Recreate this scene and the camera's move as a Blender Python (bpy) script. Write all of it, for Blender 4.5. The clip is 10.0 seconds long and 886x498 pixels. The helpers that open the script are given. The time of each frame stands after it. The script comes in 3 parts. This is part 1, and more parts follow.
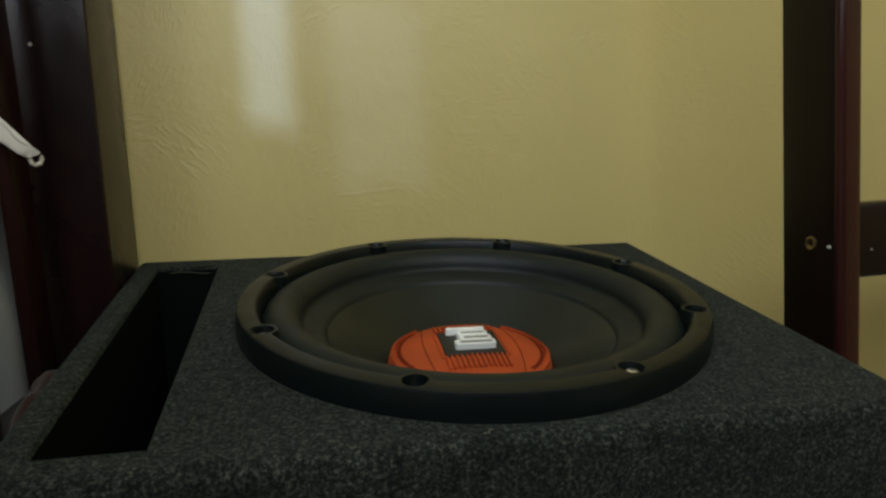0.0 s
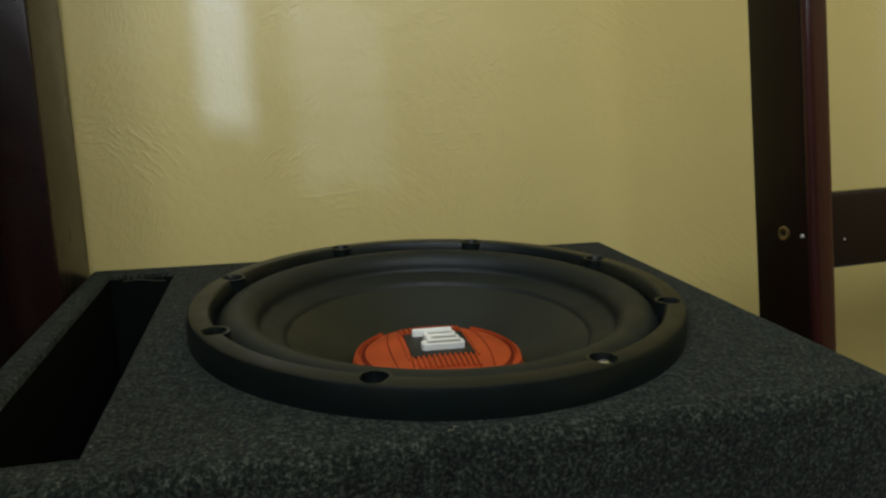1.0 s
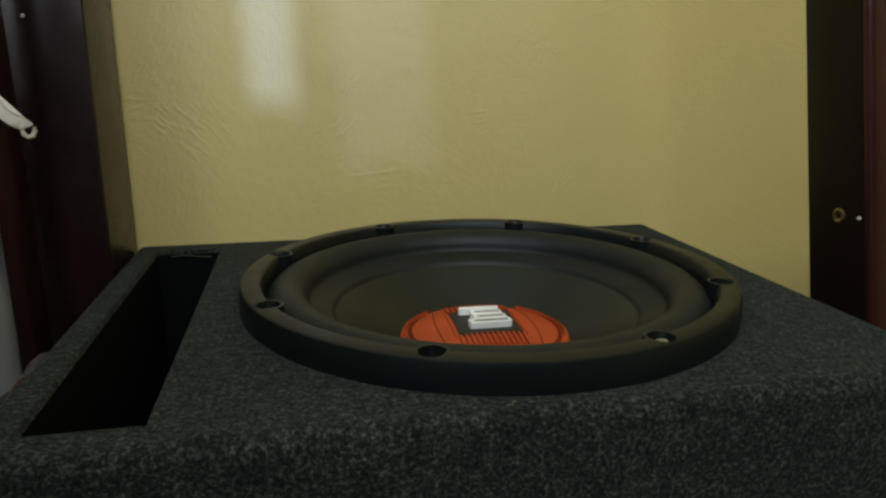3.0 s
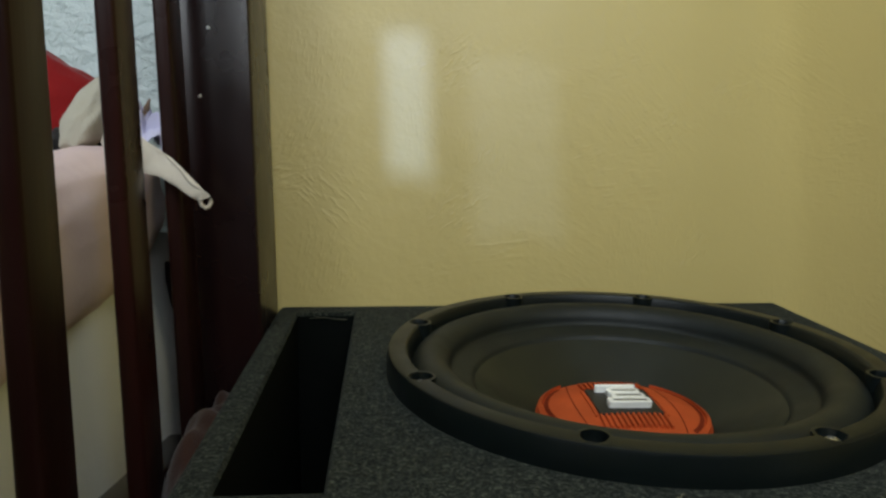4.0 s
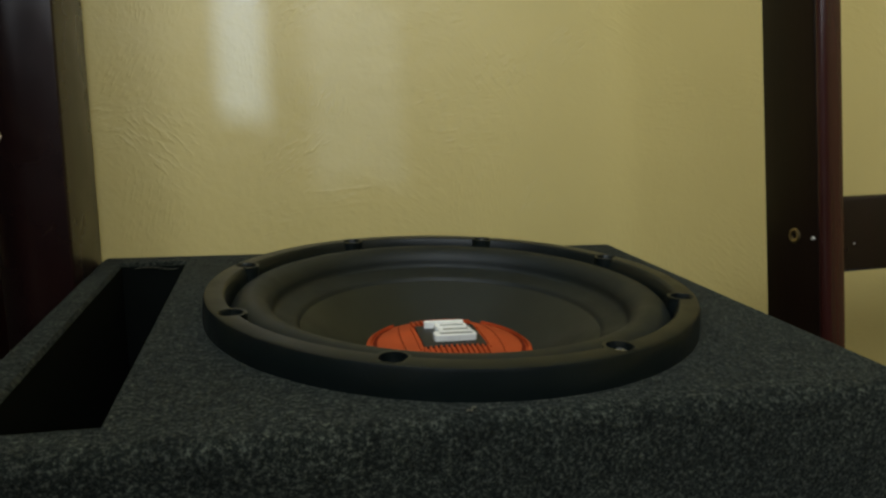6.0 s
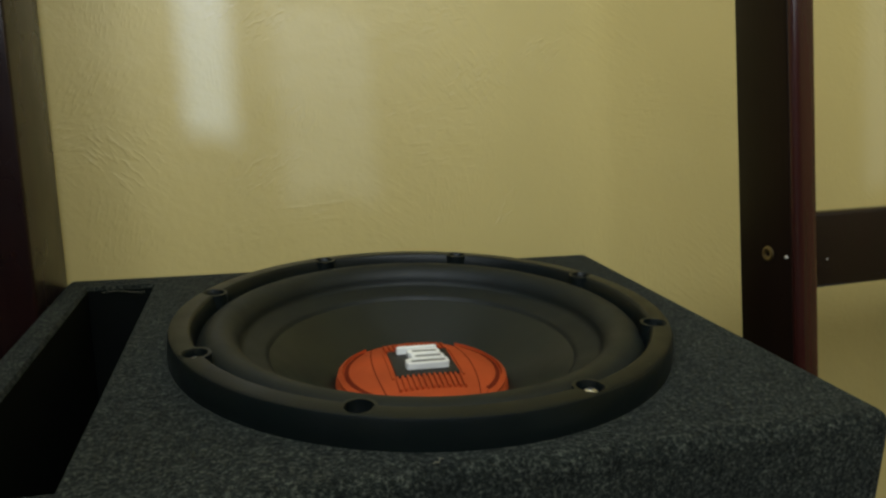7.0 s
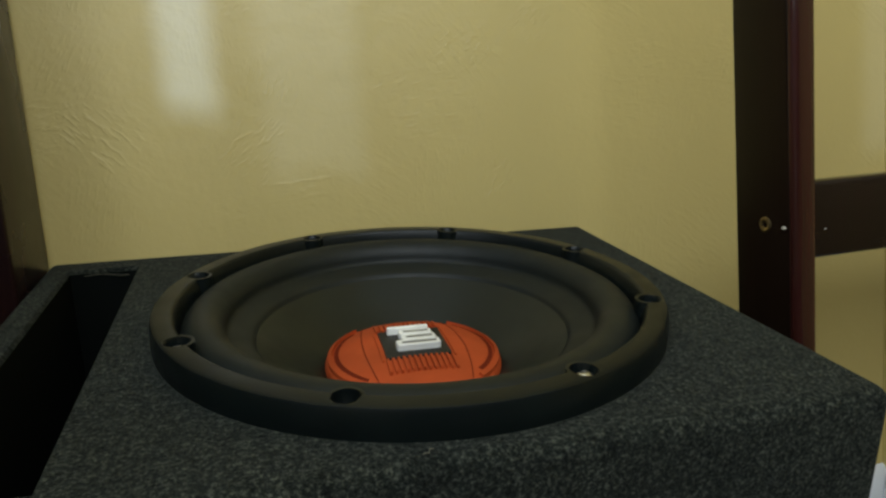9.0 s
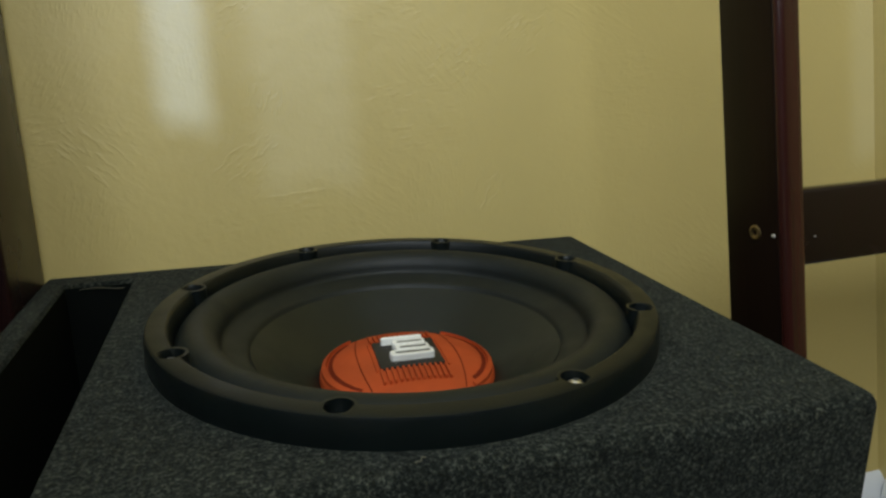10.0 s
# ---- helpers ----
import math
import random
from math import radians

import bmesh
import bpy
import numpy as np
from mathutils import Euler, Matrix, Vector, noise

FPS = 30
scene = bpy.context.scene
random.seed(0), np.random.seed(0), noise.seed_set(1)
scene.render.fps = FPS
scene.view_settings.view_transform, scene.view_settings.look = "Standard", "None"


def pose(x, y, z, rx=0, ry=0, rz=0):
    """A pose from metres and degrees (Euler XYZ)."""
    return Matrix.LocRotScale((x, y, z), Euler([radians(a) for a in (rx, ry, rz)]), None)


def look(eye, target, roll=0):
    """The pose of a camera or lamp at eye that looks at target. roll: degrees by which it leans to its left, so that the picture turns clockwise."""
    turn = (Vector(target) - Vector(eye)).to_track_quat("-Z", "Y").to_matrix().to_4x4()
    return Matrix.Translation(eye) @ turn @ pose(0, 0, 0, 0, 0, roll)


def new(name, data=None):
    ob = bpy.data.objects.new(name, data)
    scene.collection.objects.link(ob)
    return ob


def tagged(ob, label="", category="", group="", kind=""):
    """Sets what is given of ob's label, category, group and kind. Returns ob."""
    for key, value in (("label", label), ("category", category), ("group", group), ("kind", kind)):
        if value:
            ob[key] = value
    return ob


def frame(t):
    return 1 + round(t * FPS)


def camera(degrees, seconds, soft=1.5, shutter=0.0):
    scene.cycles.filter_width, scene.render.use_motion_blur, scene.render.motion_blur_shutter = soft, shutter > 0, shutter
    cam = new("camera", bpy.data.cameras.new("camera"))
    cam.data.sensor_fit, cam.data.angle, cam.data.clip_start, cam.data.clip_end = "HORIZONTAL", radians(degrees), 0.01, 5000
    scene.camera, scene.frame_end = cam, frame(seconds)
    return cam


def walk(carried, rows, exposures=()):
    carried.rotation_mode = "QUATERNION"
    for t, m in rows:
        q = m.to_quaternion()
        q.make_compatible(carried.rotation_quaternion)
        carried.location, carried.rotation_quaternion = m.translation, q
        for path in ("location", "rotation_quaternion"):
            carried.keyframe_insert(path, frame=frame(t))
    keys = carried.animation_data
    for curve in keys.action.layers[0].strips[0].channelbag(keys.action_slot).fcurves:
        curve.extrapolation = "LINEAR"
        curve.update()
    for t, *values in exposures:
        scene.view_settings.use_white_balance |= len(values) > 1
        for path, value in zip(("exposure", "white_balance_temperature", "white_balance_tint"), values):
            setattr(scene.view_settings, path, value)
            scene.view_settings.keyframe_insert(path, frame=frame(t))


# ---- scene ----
cam = camera(65.28, 10.0, soft=2.5)
walk(cam, [
    (0, pose(-0.1114, -0.4667, 0.5151, 84.03, 3.18, -11.56)),
    (0.5, pose(-0.1006, -0.4476, 0.5029, 84.40, 3.39, -12.57)),
    (1, pose(-0.1003, -0.4505, 0.4978, 85.42, 4.24, -13.57)),
    (1.5, pose(-0.1004, -0.4459, 0.4887, 83.65, 4.82, -13.39)),
    (2, pose(-0.1004, -0.4470, 0.4897, 83.69, 4.52, -13.11)),
    (2.2, pose(-0.1012, -0.4455, 0.4888, 83.78, 4.51, -13.19)),
    (3.3, pose(-0.1338, -0.4463, 0.5020, 85.13, 2.53, -8.88)),
    (3.5, pose(-0.1482, -0.4489, 0.5091, 87.35, 2.04, -5.71)),
    (4, pose(-0.1569, -0.4510, 0.5098, 89.24, 2.05, -4.64)),
    (4.5, pose(-0.1571, -0.4498, 0.5085, 88.93, 2.07, -4.89)),
    (5, pose(-0.1538, -0.4490, 0.5049, 88.74, 2.11, -5.44)),
    (5.5, pose(-0.1188, -0.4503, 0.4915, 86.51, 3.52, -11.99)),
    (5.7, pose(-0.1145, -0.4517, 0.4845, 86.59, 3.16, -13.16)),
    (6.8, pose(-0.1050, -0.4500, 0.4975, 85.46, 2.68, -14.19)),
    (7, pose(-0.1004, -0.4450, 0.5123, 85.00, 3.45, -14.99)),
    (7.5, pose(-0.0897, -0.4340, 0.5231, 82.31, 4.43, -15.19)),
    (8, pose(-0.0917, -0.4322, 0.5223, 82.09, 4.52, -15.12)),
    (8.5, pose(-0.0918, -0.4331, 0.5195, 82.19, 4.50, -15.12)),
    (9, pose(-0.0928, -0.4332, 0.5184, 82.18, 4.46, -15.49)),
    (9.5, pose(-0.0931, -0.4340, 0.5170, 82.86, 4.64, -16.01)),
    (10, pose(-0.0908, -0.4375, 0.5177, 83.13, 4.93, -15.77)),
], exposures=[(0, -0.2), (0.5, -0.2), (1, -0.1), (2.2, -0.15), (3.3, -0.05), (4, 0.0), (5, 0.0), (5.5, -0.1), (6.8, -0.05), (7.5, 0.0), (10, 0.0)])

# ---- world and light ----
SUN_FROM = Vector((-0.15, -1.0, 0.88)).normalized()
sky_world = bpy.data.worlds.new("sky")
scene.world = sky_world
sky_world.use_nodes = True
wn = sky_world.node_tree.nodes
sky = wn.new("ShaderNodeTexSky")
sky.sky_type, sky.sun_disc = "NISHITA", False
sky.sun_elevation = math.asin(SUN_FROM.z)
sky.sun_rotation = math.atan2(SUN_FROM.x, SUN_FROM.y)
wn["Background"].inputs["Strength"].default_value = 0.12
sky_world.node_tree.links.new(sky.outputs[0], wn["Background"].inputs["Color"])

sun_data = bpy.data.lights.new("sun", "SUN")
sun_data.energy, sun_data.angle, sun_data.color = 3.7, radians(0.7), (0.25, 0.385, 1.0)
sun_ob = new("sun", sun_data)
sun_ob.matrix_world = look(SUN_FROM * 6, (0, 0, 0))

# Room: x WEST..EAST, y SOUTH..NORTH
NORTH, SOUTH, EAST, WEST, CEIL = 0.187, -1.2, 0.590, -2.3, 2.45
WIN = (-1.5, 0.45, 0.92, 2.12)      # window in the south wall: x0, x1, z0, z1
win_data = bpy.data.lights.new("window_daylight", "AREA")
win_data.shape, win_data.size, win_data.size_y = "RECTANGLE", WIN[1] - WIN[0] - 0.1, WIN[3] - WIN[2] - 0.1
win_data.energy, win_data.color = 32, (0.86, 0.94, 1.0)
win_ob = new("window_daylight", win_data)
win_ob.matrix_world = look(((WIN[0] + WIN[1]) / 2, SOUTH + 0.03, (WIN[2] + WIN[3]) / 2), ((WIN[0] + WIN[1]) / 2, 0, (WIN[2] + WIN[3]) / 2))


# ---- materials ----
def material(name, color, rough=0.6, metal=0.0, spec=0.5):
    m = bpy.data.materials.new(name)
    m.use_nodes = True
    b = m.node_tree.nodes["Principled BSDF"]
    b.inputs["Base Color"].default_value = (*color, 1)
    b.inputs["Roughness"].default_value, b.inputs["Metallic"].default_value = rough, metal
    b.inputs["Specular IOR Level"].default_value = spec
    return m, m.node_tree, b


def noise_node(tree, scale, detail=4.0, rough=0.55, stretch=(1, 1, 1), turn=(0, 0, 0), distort=0.0):
    co, mp, n = (tree.nodes.new("ShaderNode" + k) for k in ("TexCoord", "Mapping", "TexNoise"))
    mp.vector_type = "TEXTURE"              # turned first, then stretched
    mp.inputs["Scale"].default_value = [1 / k for k in stretch]
    mp.inputs["Rotation"].default_value = [radians(a) for a in turn]
    tree.links.new(co.outputs["Object"], mp.inputs["Vector"])
    tree.links.new(mp.outputs["Vector"], n.inputs["Vector"])
    for key, v in (("Scale", scale), ("Detail", detail), ("Roughness", rough), ("Distortion", distort)):
        n.inputs[key].default_value = v
    return n.outputs["Fac"]


def ramp(tree, fac, stops):
    r = tree.nodes.new("ShaderNodeValToRGB")
    while len(r.color_ramp.elements) < len(stops):
        r.color_ramp.elements.new(0.5)
    for e, (at, c) in zip(r.color_ramp.elements, stops):
        e.position, e.color = at, (*c, 1) if len(c) == 3 else c
    tree.links.new(fac, r.inputs["Fac"])
    return r.outputs["Color"]


def mix(tree, a, b, fac, blend="MIX"):
    n = tree.nodes.new("ShaderNodeMix")
    n.data_type, n.blend_type = "RGBA", blend
    for value, i in ((fac, 0), (a, 6), (b, 7)):
        if isinstance(value, bpy.types.NodeSocket):
            tree.links.new(value, n.inputs[i])
        elif i == 0:
            n.inputs[0].default_value = value
        else:
            n.inputs[i].default_value = (*value, 1)
    return n.outputs[2]


def add_bump(tree, bsdf, height, strength, distance):
    n = tree.nodes.new("ShaderNodeBump")
    n.inputs["Strength"].default_value, n.inputs["Distance"].default_value = strength, distance
    tree.links.new(height, n.inputs["Height"])
    old = bsdf.inputs["Normal"]
    if old.is_linked:
        tree.links.new(old.links[0].from_socket, n.inputs["Normal"])
    tree.links.new(n.outputs[0], old)


def plaster(name, color, dark, rough=0.42, relief=0.34, depth=0.0010, fine=0.36, patches=9.0):
    """Hand-trowelled painted plaster: scattered patches of short strokes, each patch with its own direction."""
    m, t, b = material(name, color, rough)
    big = noise_node(t, 2.2, 3)
    t.links.new(mix(t, color, dark, ramp(t, big, [(0.35, (0, 0, 0)), (0.75, (1, 1, 1))])), b.inputs["Base Color"])
    co = t.nodes.new("ShaderNodeTexCoord").outputs["Object"]
    for layer, (size, across, along) in enumerate(((patches, 230, 0.30), (patches * 1.6, 300, 0.36))):
        shift, cells, split, turn, spread, turned, squeeze, strokes = (t.nodes.new("ShaderNode" + k) for k in (
            "VectorMath", "TexVoronoi", "SeparateColor", "Math", "VectorMath", "VectorRotate", "Mapping", "TexNoise"))
        shift.inputs[1].default_value = (layer * 3.7, layer * 1.9 + 0.31, layer * 2.3)
        t.links.new(co, shift.inputs[0])
        wobble = t.nodes.new("ShaderNodeTexNoise")
        wobble.inputs["Scale"].default_value = 14.0
        t.links.new(co, wobble.inputs["Vector"])
        spread.operation = "MULTIPLY_ADD"
        spread.inputs[1].default_value = (0.07, 0.0, 0.07)
        t.links.new(wobble.outputs["Color"], spread.inputs[0])
        t.links.new(shift.outputs[0], spread.inputs[2])
        cells.inputs["Scale"].default_value = size
        t.links.new(spread.outputs[0], cells.inputs["Vector"])
        t.links.new(cells.outputs["Color"], split.inputs[0])
        turn.operation = "MULTIPLY_ADD"
        turn.inputs[1].default_value, turn.inputs[2].default_value = 1.5, 0.25 - 1.7 * layer
        t.links.new(split.outputs[0], turn.inputs[0])
        turned.rotation_type = "Y_AXIS"
        t.links.new(co, turned.inputs["Vector"])
        t.links.new(turn.outputs[0], turned.inputs["Angle"])
        squeeze.inputs["Scale"].default_value = (1.0, 1.0, along)
        t.links.new(turned.outputs[0], squeeze.inputs["Vector"])
        for key, v in (("Scale", across), ("Detail", 1.0), ("Roughness", 0.4), ("Distortion", 0.0)):
            strokes.inputs[key].default_value = v
        t.links.new(squeeze.outputs[0], strokes.inputs["Vector"])
        ridge = ramp(t, strokes.outputs["Fac"], [(0.50, (0, 0, 0)), (0.66, (1, 1, 1)), (0.80, (0.7, 0.7, 0.7))])
        inside = ramp(t, cells.outputs["Distance"], [(0.20, (1, 1, 1)), (0.62, (0, 0, 0))])
        some = ramp(t, split.outputs[1], [(0.25, (0.08, 0.08, 0.08)), (0.75, (1, 1, 1))])
        add_bump(t, b, mix(t, ridge, mix(t, inside, some, 1.0, "MULTIPLY"), 1.0, "MULTIPLY"), relief, depth)
    add_bump(t, b, noise_node(t, 85, 3, 0.6), fine, 0.0012 if fine < 0.5 else 0.005)
    add_bump(t, b, noise_node(t, 230, 2, 0.5), fine * 0.6, 0.0006)
    add_bump(t, b, noise_node(t, 22, 2, 0.5), 0.4, 0.0022)
    return m


def stained_wood(name, color, dark, rough=0.22):
    m, t, b = material(name, color, rough)
    grain = noise_node(t, 30, 6, 0.6, (1, 1, 0.05), distort=0.4)
    fine = noise_node(t, 260, 3, 0.6, (1, 1, 0.03))
    c = mix(t, dark, color, ramp(t, grain, [(0.3, (0, 0, 0)), (0.7, (1, 1, 1))]))
    t.links.new(mix(t, c, dark, ramp(t, fine, [(0.55, (0, 0, 0)), (0.75, (0.6, 0.6, 0.6))])), b.inputs["Base Color"])
    rr = ramp(t, noise_node(t, 9, 4), [(0.3, (rough - 0.06,) * 3), (0.75, (rough + 0.14,) * 3)])
    t.links.new(rr, b.inputs["Roughness"])
    b.inputs["Specular IOR Level"].default_value = 0.32
    add_bump(t, b, fine, 0.12, 0.0006)
    return m


def cloth(name, color, second, weave=900, rough=0.92, bumps=0.5):
    m, t, b = material(name, color, rough, spec=0.2)
    t.links.new(mix(t, color, second, ramp(t, noise_node(t, 9, 4), [(0.35, (0, 0, 0)), (0.7, (1, 1, 1))])), b.inputs["Base Color"])
    b.inputs["Sheen Weight"].default_value = 0.15
    add_bump(t, b, noise_node(t, weave, 2), bumps, 0.0006)
    add_bump(t, b, noise_node(t, 40, 3), 0.5, 0.003)
    return m


def carpet_material():
    m, t, b = material("charcoal_box_carpet", (0.05, 0.052, 0.053), 0.97, spec=0.1)
    fleck = noise_node(t, 420, 4, 0.8)
    clump = noise_node(t, 135, 4, 0.75)
    wide = noise_node(t, 7, 3)
    c = ramp(t, fleck, [(0.34, (0.0050, 0.0062, 0.0054)), (0.5, (0.0145, 0.0178, 0.0152)), (0.66, (0.080, 0.087, 0.070))])
    c = mix(t, c, ramp(t, clump, [(0.34, (0.55, 0.55, 0.56)), (0.66, (1.55, 1.55, 1.50))]), 1.0, "MULTIPLY")
    c = mix(t, c, ramp(t, wide, [(0.3, (0.85, 0.86, 0.88)), (0.7, (1.1, 1.08, 1.03))]), 1.0, "MULTIPLY")
    t.links.new(c, b.inputs["Base Color"])
    b.inputs["Sheen Weight"].default_value, b.inputs["Sheen Roughness"].default_value = 0.045, 0.40
    b.inputs["Sheen Tint"].default_value = (0.72, 0.80, 0.74, 1)
    add_bump(t, b, clump, 0.9, 0.003)
    add_bump(t, b, fleck, 0.9, 0.0015)
    return m


def rubber(name, color, rough, grain=500.0, depth=0.0002, spec=0.5):
    m, t, b = material(name, color, rough, spec=spec)
    second = [v * 1.4 + 0.001 for v in color]
    t.links.new(mix(t, color, second, ramp(t, noise_node(t, 24, 5), [(0.4, (0, 0, 0)), (0.8, (1, 1, 1))])), b.inputs["Base Color"])
    t.links.new(ramp(t, noise_node(t, 40, 4), [(0.3, (rough - 0.05,) * 3), (0.8, (rough + 0.1,) * 3)]), b.inputs["Roughness"])
    add_bump(t, b, noise_node(t, grain, 2), 0.4, depth)
    return m


YELLOW = plaster("yellow_plaster", (0.59, 0.475, 0.185), (0.535, 0.43, 0.160), 0.42)
WHITE_WALL = plaster("white_plaster", (0.46, 0.53, 0.52), (0.41, 0.48, 0.48), 0.26, 0.45, 0.0022, 0.8, 26.0)
# Unseen south wall, given a dark colour to cut bounce and reflections.
DARK_WALL = plaster("bounce_cutting_grey", (0.040, 0.040, 0.043), (0.034, 0.034, 0.036), 0.7)
CEILING = plaster("ceiling_paint", (0.78, 0.78, 0.76), (0.72, 0.72, 0.7), 0.8)
TRIM = material("white_trim_paint", (0.72, 0.74, 0.76), 0.4)[0]
WOOD = stained_wood("mahogany_stain", (0.016, 0.0052, 0.0050), (0.006, 0.0032, 0.0030))
WOOD.node_tree.nodes["Principled BSDF"].inputs["Specular IOR Level"].default_value = 0.38
WOOD_EDGE = stained_wood("mahogany_edge", (0.024, 0.0065, 0.0050), (0.011, 0.004, 0.0032), 0.30)
WOOD_EDGE.node_tree.nodes["Principled BSDF"].inputs["Specular IOR Level"].default_value = 0.15
# One upright in two tones: lit front edge and shaded side, painted in.
WOOD_LIT = stained_wood("mahogany_lit", (0.050, 0.012, 0.009), (0.022, 0.006, 0.0045), 0.20)
WOOD_SHADED = stained_wood("mahogany_shaded", (0.016, 0.0075, 0.0042), (0.008, 0.0045, 0.0028), 0.36)
WOOD_SHADED.node_tree.nodes["Principled BSDF"].inputs["Specular IOR Level"].default_value = 0.14
WOOD_LIT.node_tree.nodes["Principled BSDF"].inputs["Specular IOR Level"].default_value = 0.45
FLOOR = cloth("dark_carpet", (0.065, 0.058, 0.050), (0.05, 0.045, 0.04), 500)
CARPET = carpet_material()
# Near-black that paints in the shade inside the port and screw wells.
RECESS_SHADE = material("recess_shade", (0.0045, 0.0058, 0.0050), 0.95, spec=0.05)[0]
GASKET = rubber("gasket_rubber", (0.0030, 0.0054, 0.0052), 0.38, spec=0.28)
SURROUND = rubber("surround_foam", (0.0044, 0.0074, 0.0066), 0.54, spec=0.36)
CONE = rubber("cone_poly", (0.0045, 0.0082, 0.0070), 0.40, 900, 0.0001, 0.42)
CAP_RED = rubber("orange_red_rubber", (0.40, 0.060, 0.012), 0.6, spec=0.3)
# Darker red painting groove shade on strips that are not recessed.
CAP_GROOVE_SHADE = rubber("groove_shade_red", (0.13, 0.016, 0.005), 0.75, spec=0.1)
BADGE_BLACK = rubber("badge_black", (0.018, 0.018, 0.016), 0.5, spec=0.3)
BADGE_WHITE = rubber("badge_white", (0.78, 0.78, 0.74), 0.4)
SLOT_SHADE = rubber("slot_shade", (0.16, 0.155, 0.135), 0.6)
STEEL = material("zinc_steel", (0.78, 0.78, 0.77), 0.30, 1.0)[0]
BRASS = material("aged_brass", (0.27, 0.20, 0.10), 0.42, 1.0)[0]
PINK = cloth("pink_pillowcase", (0.72, 0.56, 0.54), (0.67, 0.51, 0.50))
CREAM = cloth("cream_sheet", (0.76, 0.76, 0.70), (0.69, 0.69, 0.63))
RED = cloth("red_plush", (0.30, 0.010, 0.011), (0.24, 0.008, 0.009), 700, bumps=0.8)
FUR = cloth("cream_plush", (0.48, 0.45, 0.37), (0.40, 0.37, 0.30), 500, bumps=0.9)
LILAC = cloth("lilac_cloth", (0.74, 0.73, 0.95), (0.64, 0.62, 0.85))
COTTON = cloth("ecru_cotton_strap", (0.66, 0.60, 0.50), (0.55, 0.50, 0.42), 1200, bumps=0.8)
RIBBON = cloth("tan_ribbon", (0.30, 0.20, 0.14), (0.24, 0.16, 0.11), 900)
PALE_WOOD = material("pale_wood", (0.45, 0.42, 0.36), 0.7)[0]
LINT = material("pale_lint", (0.13, 0.125, 0.085), 0.9)[0]
BROWN = cloth("brown_suede", (0.045, 0.020, 0.014), (0.022, 0.011, 0.008), 700)
GAP_SHADE = cloth("gap_shade", (0.015, 0.014, 0.014), (0.02, 0.02, 0.02))


# ---- mesh helpers ----
def shade(me, angle=35):
    for poly in me.polygons:
        poly.use_smooth = True
    me.set_sharp_from_angle(angle=radians(angle))


def part(name, bm, mat, parent=None, label="", angle=35):
    me = bpy.data.meshes.new(name)
    bmesh.ops.recalc_face_normals(bm, faces=bm.faces)
    bm.to_mesh(me)
    bm.free()
    me.materials.append(mat)
    shade(me, angle)
    ob = new(name, me)
    ob.parent = parent
    if label:
        ob["label"] = label
    return ob


def thing(name, label, category, at=None, group="", kind=""):
    ob = new(name)
    ob.empty_display_size = 0.05
    if at is not None:
        ob.matrix_world = at
    return tagged(ob, label, category, group, kind)


def box_bm(x0, x1, y0, y1, z0, z1, bevel=0.0, segments=2):
    bm = bmesh.new()
    bmesh.ops.create_cube(bm, size=1)
    bmesh.ops.scale(bm, vec=(x1 - x0, y1 - y0, z1 - z0), verts=bm.verts)
    bmesh.ops.translate(bm, vec=((x0 + x1) / 2, (y0 + y1) / 2, (z0 + z1) / 2), verts=bm.verts)
    if bevel:
        bmesh.ops.bevel(bm, geom=list(bm.edges), offset=bevel, segments=segments, profile=0.5, affect="EDGES")
    return bm


def revolve(profile, steps=160, closed=False):
    """Turns a list of (radius, z) round the z axis."""
    bm = bmesh.new()
    rings = []
    for r, z in profile:
        if r < 1e-6:
            rings.append([bm.verts.new((0, 0, z))])
        else:
            rings.append([bm.verts.new((r * math.cos(a), r * math.sin(a), z)) for a in (math.tau * i / steps for i in range(steps))])
    pairs = list(zip(rings, rings[1:])) + ([(rings[-1], rings[0])] if closed else [])
    for a, b in pairs:
        for i in range(steps):
            j = (i + 1) % steps
            if len(a) == 1:
                bm.faces.new((a[0], b[i], b[j]))
            elif len(b) == 1:
                bm.faces.new((a[i], a[j], b[0]))
            else:
                bm.faces.new((a[i], a[j], b[j], b[i]))
    return bm


def moved(bm, m):
    bmesh.ops.transform(bm, matrix=m, verts=bm.verts)
    return bm


def joined(*bms):
    out = bmesh.new()
    for bm in bms:
        me = bpy.data.meshes.new("tmp")
        bm.to_mesh(me)
        bm.free()
        out.from_mesh(me)
        bpy.data.meshes.remove(me)
    return out


def sheet(fn, nu, nv, thick=0.0):
    """A cloth from fn(u, v) -> point, u and v from 0 to 1, given a thickness."""
    bm = bmesh.new()
    grid = [[bm.verts.new(fn(i / nu, j / nv)) for j in range(nv + 1)] for i in range(nu + 1)]
    for i in range(nu):
        for j in range(nv):
            bm.faces.new((grid[i][j], grid[i + 1][j], grid[i + 1][j + 1], grid[i][j + 1]))
    if thick:
        bmesh.ops.recalc_face_normals(bm, faces=bm.faces)
        bmesh.ops.solidify(bm, geom=list(bm.faces), thickness=thick)
    return bm


